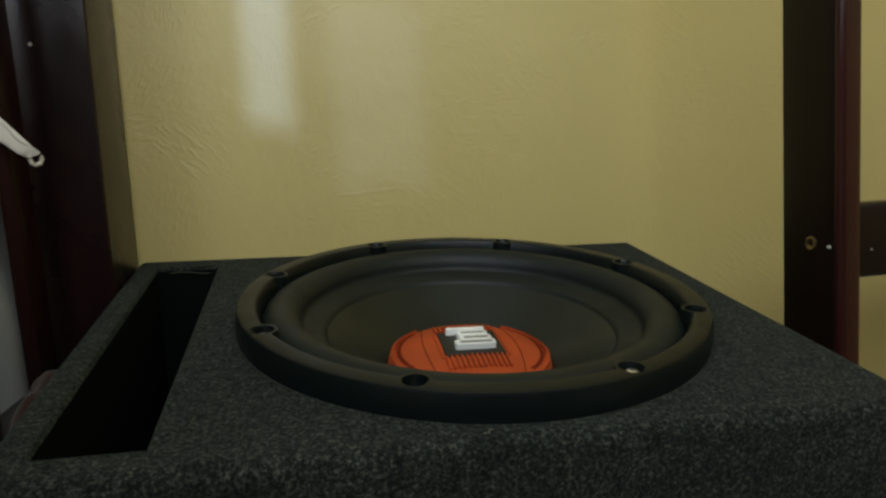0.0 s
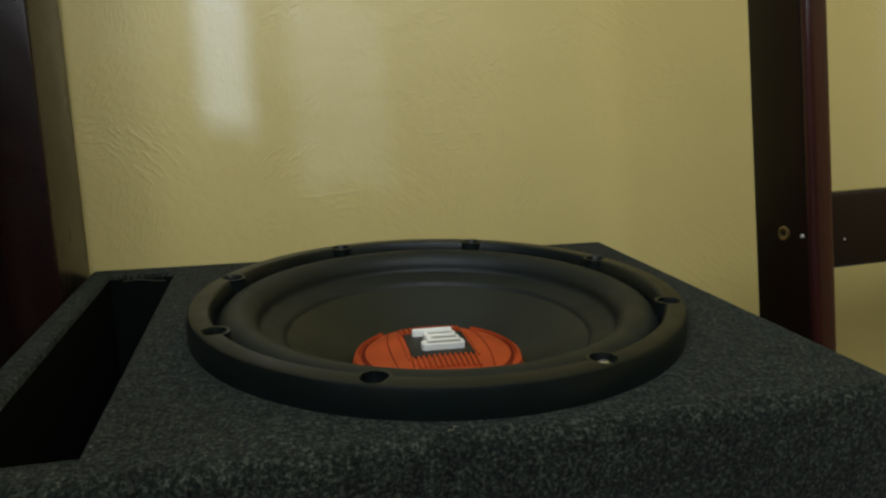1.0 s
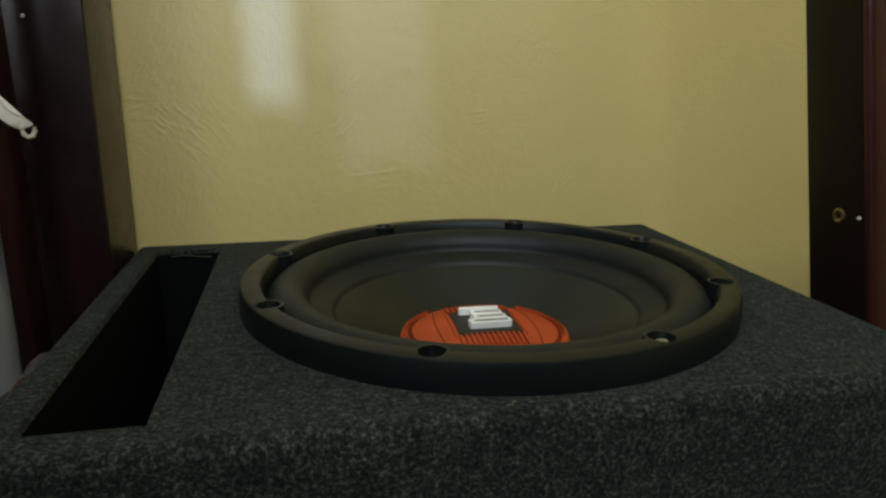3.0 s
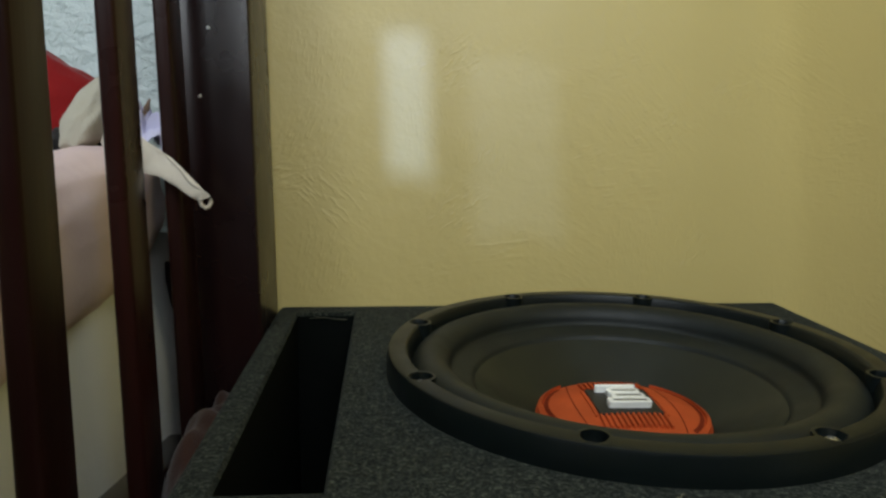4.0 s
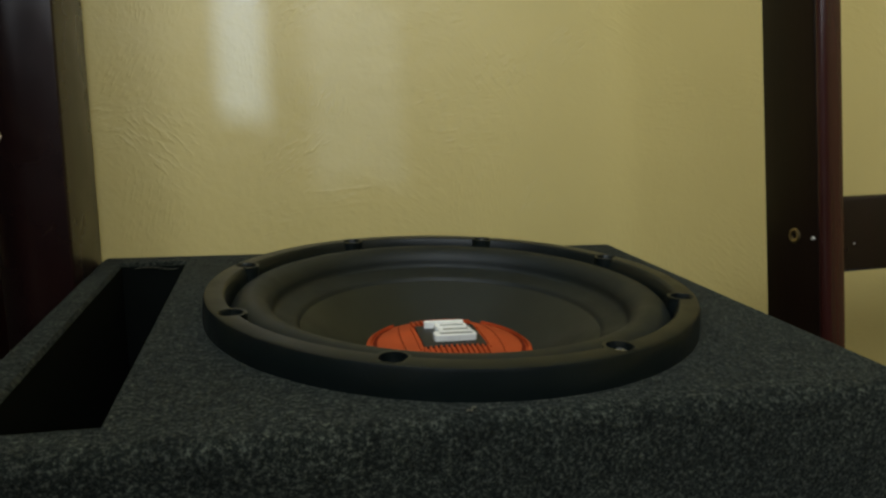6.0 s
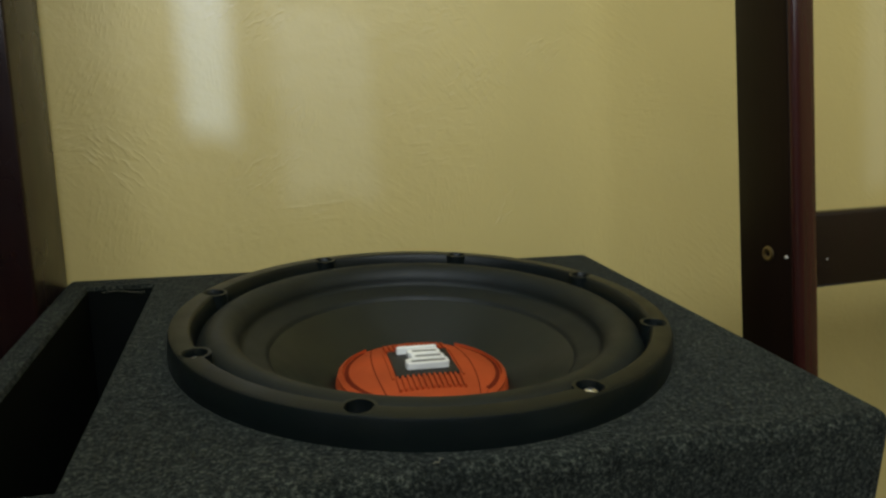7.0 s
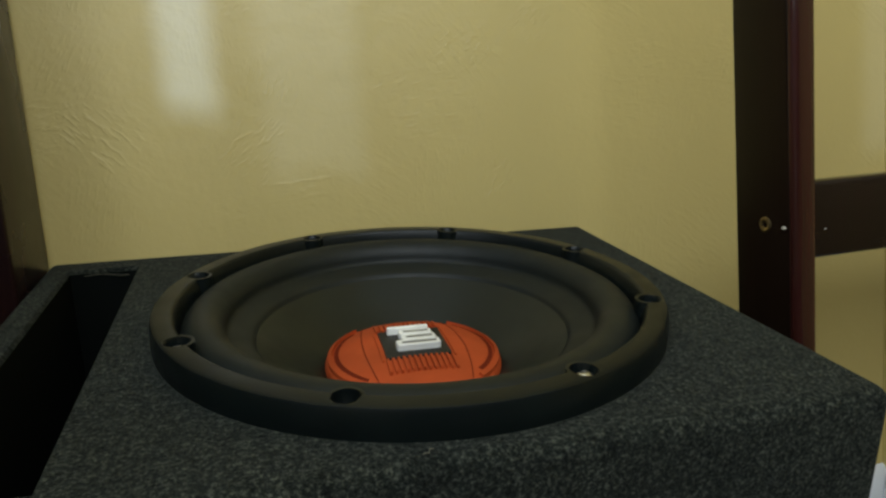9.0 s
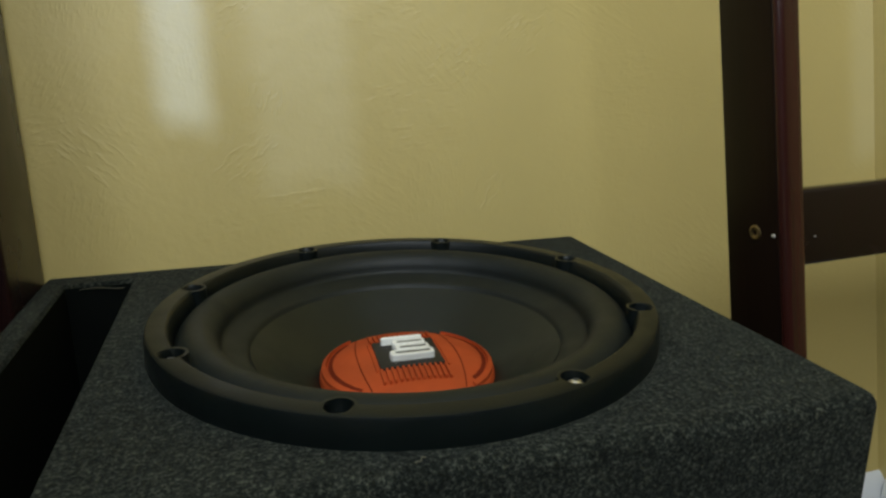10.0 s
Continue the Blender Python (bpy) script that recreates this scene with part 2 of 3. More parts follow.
def tube(points, radius, sides=10):
    """A rounded cord through the points; radius a number or a list."""
    bm, rings = bmesh.new(), []
    pts = [Vector(q) for q in points]
    for i, q in enumerate(pts):
        way = (pts[min(i + 1, len(pts) - 1)] - pts[max(i - 1, 0)]).normalized()
        rot = way.to_track_quat("Z", "Y")
        r = radius[i] if isinstance(radius, (list, tuple)) else radius
        rings.append([bm.verts.new(q + rot @ Vector((r * math.cos(a), r * math.sin(a), 0))) for a in (math.tau * k / sides for k in range(sides))])
    for a, b in zip(rings, rings[1:]):
        for k in range(sides):
            bm.faces.new((a[k], a[(k + 1) % sides], b[(k + 1) % sides], b[k]))
    bm.faces.new(rings[0][::-1])
    bm.faces.new(rings[-1])
    return bm


def lump(center, size, wobble=0.12, freq=6.0, seed=0.0, power=2.0, subdivisions=5):
    """A soft stuffed body: a rounded box with folds."""
    bm = bmesh.new()
    bmesh.ops.create_icosphere(bm, subdivisions=subdivisions, radius=1)
    for v in bm.verts:
        d = v.co.normalized()
        k = (abs(d.x) ** power + abs(d.y) ** power + abs(d.z) ** power) ** (-1 / power)
        w = 1 + wobble * noise.noise(d * freq * 0.4 + Vector((seed, seed, seed))) + wobble * 0.3 * noise.noise(d * freq + Vector((seed, 0, 0)))
        v.co = Vector(center) + Vector((d.x * size[0], d.y * size[1], d.z * size[2])) * k * w
    return bm


# ---- room ----
def wall(name, bm, mat, label):
    return tagged(part(name, bm, mat), label, "wall", kind="structure")


wall("wall_north", box_bm(-0.33, EAST, NORTH, NORTH + 0.12, 0, CEIL), YELLOW, "yellow hand-trowelled plaster wall behind the speaker box")
wall("wall_north_white", box_bm(WEST, -0.33, NORTH, NORTH + 0.12, 0, CEIL), WHITE_WALL, "white textured plaster wall behind the bed")
wall("wall_east", box_bm(EAST, EAST + 0.12, SOUTH - 0.12, NORTH + 0.12, 0, CEIL), YELLOW, "yellow plaster side wall meeting in a corner")
wall("wall_west", box_bm(WEST - 0.12, WEST, SOUTH - 0.12, NORTH + 0.12, 0, CEIL), WHITE_WALL, "white plaster wall beyond the bed")
x0, x1, z0, z1 = WIN
south = joined(box_bm(WEST, x0, SOUTH - 0.12, SOUTH, 0, CEIL), box_bm(x1, EAST, SOUTH - 0.12, SOUTH, 0, CEIL),
               box_bm(x0, x1, SOUTH - 0.12, SOUTH, 0, z0), box_bm(x0, x1, SOUTH - 0.12, SOUTH, z1, CEIL))
wall("wall_south", south, DARK_WALL, "unseen wall with a window opening, dark grey to cut bounce light")
tagged(part("ceiling", box_bm(WEST - 0.12, EAST + 0.12, SOUTH - 0.12, NORTH + 0.12, CEIL, CEIL + 0.1), CEILING), "plain white painted ceiling", "ceiling", kind="structure")
tagged(part("floor", box_bm(WEST - 0.12, EAST + 0.12, SOUTH - 0.12, NORTH + 0.12, -0.1, 0), FLOOR), "dark carpeted floor", "floor", kind="structure")


def baseboard(name, length, m):
    """A moulded skirting board: a profile drawn along x."""
    prof = [(0, 0), (0.014, 0), (0.014, 0.085), (0.011, 0.094), (0.009, 0.104), (0.004, 0.112), (0, 0.116)]
    bm = bmesh.new()
    ends = [[bm.verts.new((x, -d, z)) for d, z in prof] for x in (0, length)]
    for i in range(len(prof)):
        j = (i + 1) % len(prof)
        bm.faces.new((ends[0][i], ends[0][j], ends[1][j], ends[1][i]))
    bm.faces.new(ends[0])
    bm.faces.new(ends[1][::-1])
    ob = part(name, moved(bm, m), TRIM)
    return tagged(ob, "white painted moulded baseboard along the wall", "baseboard", kind="structure")


baseboard("baseboard", EAST + 0.33, Matrix.Translation((-0.33, NORTH - 0.001, 0)))
baseboard("baseboard_east", NORTH - SOUTH - 0.03, Matrix.Translation((EAST - 0.001, NORTH - 0.015, 0)) @ pose(0, 0, 0, 0, 0, -90))

# unseen curtain added across the window; its three gaps shape the sun patches
SHEER, st, sb = material("sun_dimming_voile", (0.85, 0.85, 0.85), 0.9)
st_mix, st_clear = st.nodes.new("ShaderNodeMixShader"), st.nodes.new("ShaderNodeBsdfTransparent")
st_mix.inputs[0].default_value = 0.54
st.links.new(st_clear.outputs[0], st_mix.inputs[1])
st.links.new(sb.outputs[0], st_mix.inputs[2])
st.links.new(st_mix.outputs[0], st.nodes["Material Output"].inputs["Surface"])
DRAPE = cloth("drape_cloth", (0.45, 0.42, 0.36), (0.4, 0.37, 0.32))
curtain = thing("sun_mask_curtain", "unseen added curtain whose gaps shape the sun patches on the wall", "curtain", pose(0, SOUTH - 0.07, 0))


def drape(name, xa, xb, za, zb, mat, low=0.0, high=0.0):
    """A strip of the added curtain; low and high slant its lower and upper edge."""
    def fn(u, v):
        x = xa + (xb - xa) * u
        a, b = za - low * (u - 0.5), zb - high * (u - 0.5)
        return (x, 0.006 * math.sin(x * 70), a + (b - a) * v)
    return part(name, sheet(fn, max(4, int((xb - xa) * 90)), 4, 0.002), mat, curtain)


GAPS = ((-0.374, -0.331, 1.850, 1.985, 0.018), (-0.295, -0.212, 1.790, 1.957, 0.004), (0.340, 0.420, 1.765, 1.985, 0.006))
edge = x0 - 0.05
for ga, gb, low, high, slant in GAPS:
    drape("panel", edge, ga, z0 - 0.05, z1 + 0.05, DRAPE)
    drape("tie", ga, gb, z0 - 0.05, low, DRAPE, 0, slant)
    drape("heading", ga, gb, high, z1 + 0.05, DRAPE, 0.012, 0)
    edge = gb
drape("panel", edge, x1 + 0.05, z0 - 0.05, z1 + 0.05, DRAPE)
# half-clear sheets added to weaken the sun in the last two gaps
for ga, gb, low, high, slant in GAPS[1:]:
    drape("voile", ga, gb, low, high, SHEER)

# ---- speaker box ----
TILT = Matrix(((0.9994, 0.0055, 0.0341, 0.0000), (0.0000, 0.9872, -0.1595, 0.0000), (-0.0345, 0.1594, 0.9866, 0.4350), (0, 0, 0, 1)))
TOP = -0.0165                              # box top below the woofer's rim
BX0, BX1, BY0, BY1 = -0.2570, 0.2095, -0.174, 0.1805
PX0, PX1, PY0, PY1 = -0.2378, -0.1862, -0.1515, 0.1535
subwoofer_box = thing("subwoofer_box", "dark charcoal carpet-covered subwoofer box with a slot port", "speaker box", TILT)


def box_shell():
    """Carpeted carcass, hollow at the port slot and the woofer's hole, its foot cut level with the floor."""
    bm = bmesh.new()
    r = 0.008
    def rim(inset, z):
        pts = []
        for cx, cy, a0 in ((BX1 - r, BY1 - r, 0), (BX0 + r, BY1 - r, 90), (BX0 + r, BY0 + r, 180), (BX1 - r, BY0 + r, 270)):
            for k in range(5):
                a = radians(a0 + 22.5 * k)
                pts.append((cx + (r - inset) * math.cos(a), cy + (r - inset) * math.sin(a), z))
        return pts
    rows = [rim(r * (1 - math.cos(radians(q))), TOP - r + r * math.sin(radians(q))) for q in (0, 22.5, 45, 67.5, 90)]
    inv = TILT.inverted()
    low = []
    for x, y, z in rows[0]:                # down to the floor along the box's own height
        a, d = TILT @ Vector((x, y, z)), TILT.to_3x3() @ Vector((0, 0, -1))
        if y > 0:                           # the back is upright, against the wall
            d.y = 0
        low.append(tuple(inv @ (a + d * (a.z / -d.z))))
    rows = [low] + rows
    vs = [[bm.verts.new(c) for c in row] for row in rows]
    n = len(vs[0])
    for a, b in zip(vs, vs[1:]):
        for i in range(n):
            bm.faces.new((a[i], a[(i + 1) % n], b[(i + 1) % n], b[i]))
    bm.faces.new(vs[0][::-1])
    # lid: strips round the slot, then a plate with the woofer's round hole
    ex0, ex1, ey0, ey1, split = BX0 + r, BX1 - r, BY0 + r, BY1 - r, -0.172
    hole = [bm.verts.new((x, y, TOP)) for x, y in ((PX1, PY1), (PX0, PY1), (PX0, PY0), (PX1, PY0))]
    rim_left = [bm.verts.new((x, y, TOP)) for x, y in ((split, ey1), (ex0, ey1), (ex0, ey0), (split, ey0))]
    for k in range(4):
        bm.faces.new((rim_left[k], rim_left[(k + 1) % 4], hole[(k + 1) % 4], hole[k]))
    steps, rc = 96, 0.150
    inner, outer = [], []
    for i in range(steps):
        a = math.tau * i / steps
        c, q = math.cos(a), math.sin(a)
        reach = min((ex1 if c > 0 else split) / c if abs(c) > 1e-6 else 9, (ey1 if q > 0 else ey0) / q if abs(q) > 1e-6 else 9)
        inner.append(bm.verts.new((rc * c, rc * q, TOP)))
        outer.append(bm.verts.new((reach * c, reach * q, TOP)))
    for i in range(steps):
        j = (i + 1) % steps
        bm.faces.new((inner[i], inner[j], outer[j], outer[i]))
    for cx in (ex1, split):                 # the plate's four corners
        for cy in (ey1, ey0):
            corner = math.atan2(cy, cx) % math.tau
            i = int(corner / math.tau * steps) % steps
            bm.faces.new((outer[i], outer[(i + 1) % steps], bm.verts.new((cx, cy, TOP))))
    lips = [bm.verts.new((v.co.x + (0.0015 if v.co.x < -0.21 else -0.0015), v.co.y + (0.0015 if v.co.y < 0 else -0.0015), TOP - 0.003)) for v in hole]
    for i in range(4):
        bm.faces.new((hole[i], hole[(i + 1) % 4], lips[(i + 1) % 4], lips[i]))
    return bm


part("cabinet", box_shell(), CARPET, subwoofer_box, "speckled charcoal felt carpet covering")
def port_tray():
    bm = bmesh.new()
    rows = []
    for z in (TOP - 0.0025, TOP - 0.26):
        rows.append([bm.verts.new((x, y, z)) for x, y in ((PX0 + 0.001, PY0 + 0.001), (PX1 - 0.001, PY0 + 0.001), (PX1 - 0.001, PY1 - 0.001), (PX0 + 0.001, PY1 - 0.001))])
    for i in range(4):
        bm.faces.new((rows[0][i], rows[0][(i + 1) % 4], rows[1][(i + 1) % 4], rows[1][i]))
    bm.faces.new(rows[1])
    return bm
part("slot_port", port_tray(), RECESS_SHADE, subwoofer_box, "deep slot port, its inner shade put into a near-black colour")

# ---- woofer ----
woofer = thing("subwoofer_driver", "round black subwoofer with an orange-red dust cap", "subwoofer", TILT)
R_OUT, R_IN, R_BOLT, R_HOLE = 0.1590, 0.1465, 0.149, 0.0069
BOLT_A = [radians(110.3 - 45 * k) for k in range(8)]


def inner_radius(a):
    """Inner edge of the trim ring: a circle bitten by the eight screw wells."""
    r = R_IN
    for b in BOLT_A:
        d = (a - b + math.pi) % math.tau - math.pi
        s = R_BOLT * math.sin(d)
        if abs(s) < R_HOLE:
            r = max(r, R_BOLT * math.cos(d) + math.sqrt(R_HOLE ** 2 - s ** 2))
    return r


def trim_ring():
    bm, rows, n = bmesh.new(), [], 720
    for i in range(n):
        a = math.tau * i / n
        ri = inner_radius(a)
        prof = [(ri - 0.0030, -0.018), (ri - 0.0022, -0.0085), (ri - 0.0006, -0.0022), (ri + 0.0002, -0.0007), (ri + 0.0012, 0), (R_OUT - 0.0022, 0), (R_OUT - 0.0007, -0.0007), (R_OUT, -0.0025), (R_OUT + 0.0006, TOP + 0.004), (R_OUT + 0.0006, TOP - 0.001)]
        rows.append([bm.verts.new((r * math.cos(a), r * math.sin(a), z)) for r, z in prof])
    for i in range(n):
        a, b = rows[i], rows[(i + 1) % n]
        for k in range(len(a) - 1):
            bm.faces.new((a[k], b[k], b[k + 1], a[k + 1]))
        bm.faces.new((a[-1], b[-1], b[0], a[0]))
    return bm


part("trim_ring", trim_ring(), GASKET, woofer, "matt black rubber trim ring", 30)
prof = [(0.1540, -0.0182), (0.1450, -0.0182)]
for k in range(17):                        # half roll
    a = math.pi * k / 16
    prof.append((0.1310 + 0.0135 * math.cos(a), -0.0180 + 0.0138 * math.sin(a)))
prof += [(0.1165, -0.0193), (0.1145, -0.0203), (0.1080, -0.0224), (0.1040, -0.0240), (0.1026, -0.0248), (0.1016, -0.0262), (0.1008, -0.0278), (0.0995, -0.0284)]
part("surround", revolve(prof), SURROUND, woofer, "black half-roll rubber surround", 60)
cone = [(0.1010, -0.0284), (0.1004, -0.0275)] + [(0.1000 - 0.0450 * k / 10, -0.0272 - 0.0293 * (k / 10) ** 0.95) for k in range(1, 11)]
part("cone", revolve(cone), CONE, woofer, "smooth dark grey cone", 60)


def dome(x, y):
    """Height of the dust cap."""
    return -0.0525 + 0.0120 * math.sqrt(max(0.0, 1 - (x * x + y * y) / 0.0585 ** 2))


CAP = pose(0, 0, 0, 0, 0, -2)
cap_profile = [(0.0590, -0.0575), (0.0585, -0.0525)] + [(0.0585 * math.cos(radians(q)), -0.0525 + 0.0120 * math.sin(radians(q))) for q in range(8, 90, 6)] + [(0, -0.0405)]
cap = part("dust_cap", revolve(cap_profile, 96), CAP_RED, woofer, "orange-red rubber dust cap", 60)
cap.location.z = 0.0012


def strip_on_cap(path, width, high, mat, name, label=""):
    """A low ridge or groove line that follows the dome."""
    bm, rows = bmesh.new(), []
    for i, (x, y) in enumerate(path):
        xa, ya = path[max(i - 1, 0)]
        xb, yb = path[min(i + 1, len(path) - 1)]
        n = Vector((ya - yb, xb - xa)).normalized() * width / 2
        rows.append([bm.verts.new(CAP @ Vector((x + s * n.x, y + s * n.y, dome(x + s * n.x, y + s * n.y) + h))) for s, h in ((-1, -0.001), (-0.8, high), (0.8, high), (1, -0.001))])
    for a, b in zip(rows, rows[1:]):
        for k in range(3):
            bm.faces.new((a[k], b[k], b[k + 1], a[k + 1]))
    bm.faces.new(rows[0])
    bm.faces.new(rows[-1][::-1])
    return part(name, bm, mat, cap, label)


for side in (-1, 1):
    strip_on_cap([(side * (0.0275 + 0.006 * (1 - (y / 0.05) ** 2)), y) for y in [0.05 * (k / 12 - 1) for k in range(25)]], 0.0009, 0.0002, CAP_GROOVE_SHADE, "seam", "curved seam, its shade painted dark red")
    strip_on_cap([(0.0512 * side * math.cos(q), 0.0512 * math.sin(q)) for q in [radians(-46 + 3.8 * k) for k in range(25)]], 0.0034, 0.0003, CAP_GROOVE_SHADE, "rim_groove", "groove, its shade painted dark red")
    strip_on_cap([(0.0555 * side * math.cos(q), 0.0555 * math.sin(q)) for q in [radians(-52 + 4 * k) for k in range(27)]], 0.0036, 0.0024, CAP_RED, "rim_ridge")
    strip_on_cap([(side * 0.0235, y) for y in [0.022 * (k / 8 - 1) for k in range(17)]], 0.0016, 0.0010, CAP_RED, "side_rib")
    for k in range(13):
        x = -0.021 + 0.0035 * k
        strip_on_cap([(x, side * y) for y in (0.0222, 0.027, 0.032, 0.0375)], 0.0019, 0.0022, CAP_RED, "rib")
badge = part("badge", moved(box_bm(-0.0212, 0.0212, -0.0212, 0.0212, -0.048, -0.0402, 0.0006), CAP), BADGE_BLACK, cap, "flat black square badge")


def stadium(xa, xb, ya, yb, r, n=5):
    pts = []
    for cx, cy, a0 in ((xb - r, yb - r, 0), (xa + r, yb - r, 90), (xa + r, ya + r, 180), (xb - r, ya + r, 270)):
        pts += [(cx + r * math.cos(radians(a0 + 90 * k / n)), cy + r * math.sin(radians(a0 + 90 * k / n))) for k in range(n + 1)]
    return pts


def slotted_bar(xa, xb, ya, yb, top, slot):
    """A raised rounded bar; slot is the wall's thickness round a long slot, 0 for a solid bar."""
    bm = bmesh.new()
    r = min(0.0022, (yb - ya) * 0.45)
    outer = stadium(xa, xb, ya, yb, r)
    rings = [(outer, -0.0408), (outer, top - 0.0005), (stadium(xa + 0.0005, xb - 0.0005, ya + 0.0005, yb - 0.0005, r - 0.0004), top)]
    if slot:
        inner = stadium(xa + slot * 1.6, xb - slot, ya + slot, yb - slot, min(0.0012, (yb - ya) / 2 - slot - 0.0001))
        rings += [(inner, top), (inner, top - 0.0009)]
    rows = [[bm.verts.new((x, y, z)) for x, y in loop_pts] for loop_pts, z in rings]
    for a, b in zip(rows, rows[1:]):
        for k in range(len(a)):
            bm.faces.new((a[k], a[(k + 1) % len(a)], b[(k + 1) % len(a)], b[k]))
    bm.faces.new(rows[0][::-1])
    bm.faces.new(rows[-1])
    part("raised_bar", moved(bm, CAP), BADGE_WHITE, badge, "raised white bar of the emblem")
    if slot:
        # shallow fill whose grey stands in for the shadow in the slot
        part("bar_groove", moved(box_bm(xa + slot * 1.7, xb - slot - 0.0002, ya + slot + 0.0001, yb - slot - 0.0001, top - 0.0014, top - 0.0005), CAP), SLOT_SHADE, badge, "groove line, its shadow painted grey")


slotted_bar(-0.0155, 0.0130, 0.0142, 0.0174, -0.0352, 0)
slotted_bar(-0.0086, 0.0138, 0.0056, 0.0132, -0.0362, 0.0019)
slotted_bar(-0.0080, 0.0150, -0.0034, 0.0044, -0.0362, 0.0019)
slotted_bar(-0.0130, 0.0162, -0.0132, -0.0046, -0.0358, 0.0023)


def screw_well(a, lift):
    at = pose(R_BOLT * math.cos(a), R_BOLT * math.sin(a), 0, 0, 0, math.degrees(a))
    bm, rows, n = bmesh.new(), [], 20
    half = radians(104)
    for i in range(n + 1):                  # a collar open to the rim's side
        q = math.pi - half + 2 * half * i / n
        prof = [(R_HOLE, -0.0175), (R_HOLE, -0.0002), (R_HOLE + 0.0018, -0.0002), (R_HOLE + 0.0018, -0.0175)]
        rows.append([bm.verts.new((r * math.cos(q), r * math.sin(q), z)) for r, z in prof])
    for p0, p1 in zip(rows, rows[1:]):
        for k in range(3):
            bm.faces.new((p0[k], p1[k], p1[k + 1], p0[k + 1]))
    bm.faces.new(rows[0])
    bm.faces.new(rows[-1][::-1])
    well = part("screw_collar", moved(bm, at), GASKET, woofer)
    part("well_floor", moved(revolve([(0, -0.011), (R_HOLE, -0.011), (R_HOLE, -0.0165), (0, -0.0165)], 20), at), RECESS_SHADE, well)
    head = joined(revolve([(0, -0.0062), (0.0016, -0.0062), (0.0016, -0.0034), (0.0026, -0.0038), (0.0036, -0.0045), (0.0046, -0.0056), (0.0053, -0.0075), (0.0053, -0.011), (0, -0.011)], 18))
    part("screw", moved(head, at @ pose(0, 0, lift, 5, -4, 0)), STEEL, well, "small shiny metal screw")


for a, lift in zip(BOLT_A, (-0.002, -0.0025, -0.001, -0.002, 0.0014, -0.0035, 0.0008, -0.001)):
    screw_well(a, lift)

# ---- bed with slatted side ----
BED_X = -0.30                               # face of the slats
bed = thing("slatted_bed", "dark mahogany-stained wooden bed with upright slats", "bed", pose(0, 0, 0))


def plank(name, x0, x1, y0, y1, z0, z1, parent, mat=WOOD, r=0.003, label=""):
    return part(name, box_bm(x0, x1, y0, y1, z0, z1, r, 3), mat, parent, label)


plank("corner_post", -0.320, -0.2566, 0.096, NORTH - 0.006, 0, 1.5, bed, WOOD, 0.0025)
for k in range(-1, 3):
    y = -0.054 + 0.1015 * (k - 1) - (0.011 if k < 1 else 0.0)
    lean = Matrix(((1, 0, -0.019, 0.0110), (0, 1, -0.020, 0.0100), (0, 0, 1, 0), (0, 0, 0, 1)))
    part("slat", moved(box_bm(BED_X - 0.0112, BED_X, y - 0.001, y + 0.0320, 0.36, 1.3, 0.003, 3), lean), WOOD_EDGE, bed)
plank("bottom_rail", BED_X - 0.03, BED_X - 0.002, -0.29, 0.096, 0.29, 0.368, bed)
plank("corner_post", -0.335, -0.280, -0.37, -0.288, 0, 1.3, bed, WOOD, 0.0025)
plank("top_rail", BED_X - 0.03, BED_X - 0.002, -0.37, 0.096, 1.29, 1.36, bed)

# ---- ladder-like frame beside the box ----
frame_end = thing("bed_end_frame", "dark mahogany wooden upright with a cross rail and bolt", "bed frame", pose(0, 0, 0))
# side face: its shade is put into the darker wood colour
plank("upright", 0.2582, 0.2768, -0.0400, 0.0145, 0, 1.5, frame_end, WOOD_SHADED, 0.002)


def edge_bead():
    """The rounded front edge of the upright, a half-round section drawn upwards."""
    bm = bmesh.new()
    prof = [(0.2768, -0.0404), (0.2582, -0.0404)] + [(0.2675 - 0.0093 * math.copysign(abs(math.cos(q)) ** 0.55, math.cos(q)), -0.0404 - 0.0056 * math.sin(q) ** 0.8) for q in [math.pi * k / 14 for k in range(1, 14)]]
    rows = [[bm.verts.new((x, y, z)) for x, y in prof] for z in (0, 0.5, 1.0, 1.5)]
    for a, b in zip(rows, rows[1:]):
        for k in range(len(a)):
            bm.faces.new((a[k], a[(k + 1) % len(a)], b[(k + 1) % len(a)], b[k]))
    bm.faces.new(rows[0][::-1])
    bm.faces.new(rows[-1])
    return bm


part("edge_bead", edge_bead(), WOOD_LIT, frame_end, "rounded glossy front edge, its lit side painted redder", 50)
plank("cross_rail", 0.2765, EAST - 0.004, -0.012, 0.008, 0.4194, 0.4773, frame_end, WOOD, 0.003)


def bolt_head():
    """A countersunk furniture bolt with a hexagon socket, facing -x."""
    bm = revolve([(0, -0.0005), (0.0022, -0.0005), (0.0022, 0.0006), (0.0042, 0.0012), (0.0056, 0.0006), (0.0058, -0.002), (0, -0.002)], 24)
    return moved(bm, pose(0.2582, -0.0172, 0.4503, 0, -90, 0))


part("bolt", bolt_head(), BRASS, frame_end, "aged brass furniture bolt")
part("wood_plug", moved(revolve([(0, 0.0009), (0.0012, 0.0008), (0.0018, 0), (0.0018, -0.002), (0, -0.002)], 14), pose(0.2582, -0.0350, 0.4490, 0, -90, 0) @ Matrix.Diagonal((0.8, 1.25, 1, 1))), PALE_WOOD, frame_end, "small pale plug")
part("nail", moved(revolve([(0, 0.0006), (0.0007, 0.0004), (0.0009, -0.001), (0, -0.001)], 10), pose(0.3155, -0.0122, 0.441, 90, 0, 0)), PALE_WOOD, frame_end, "tiny pale nail head")
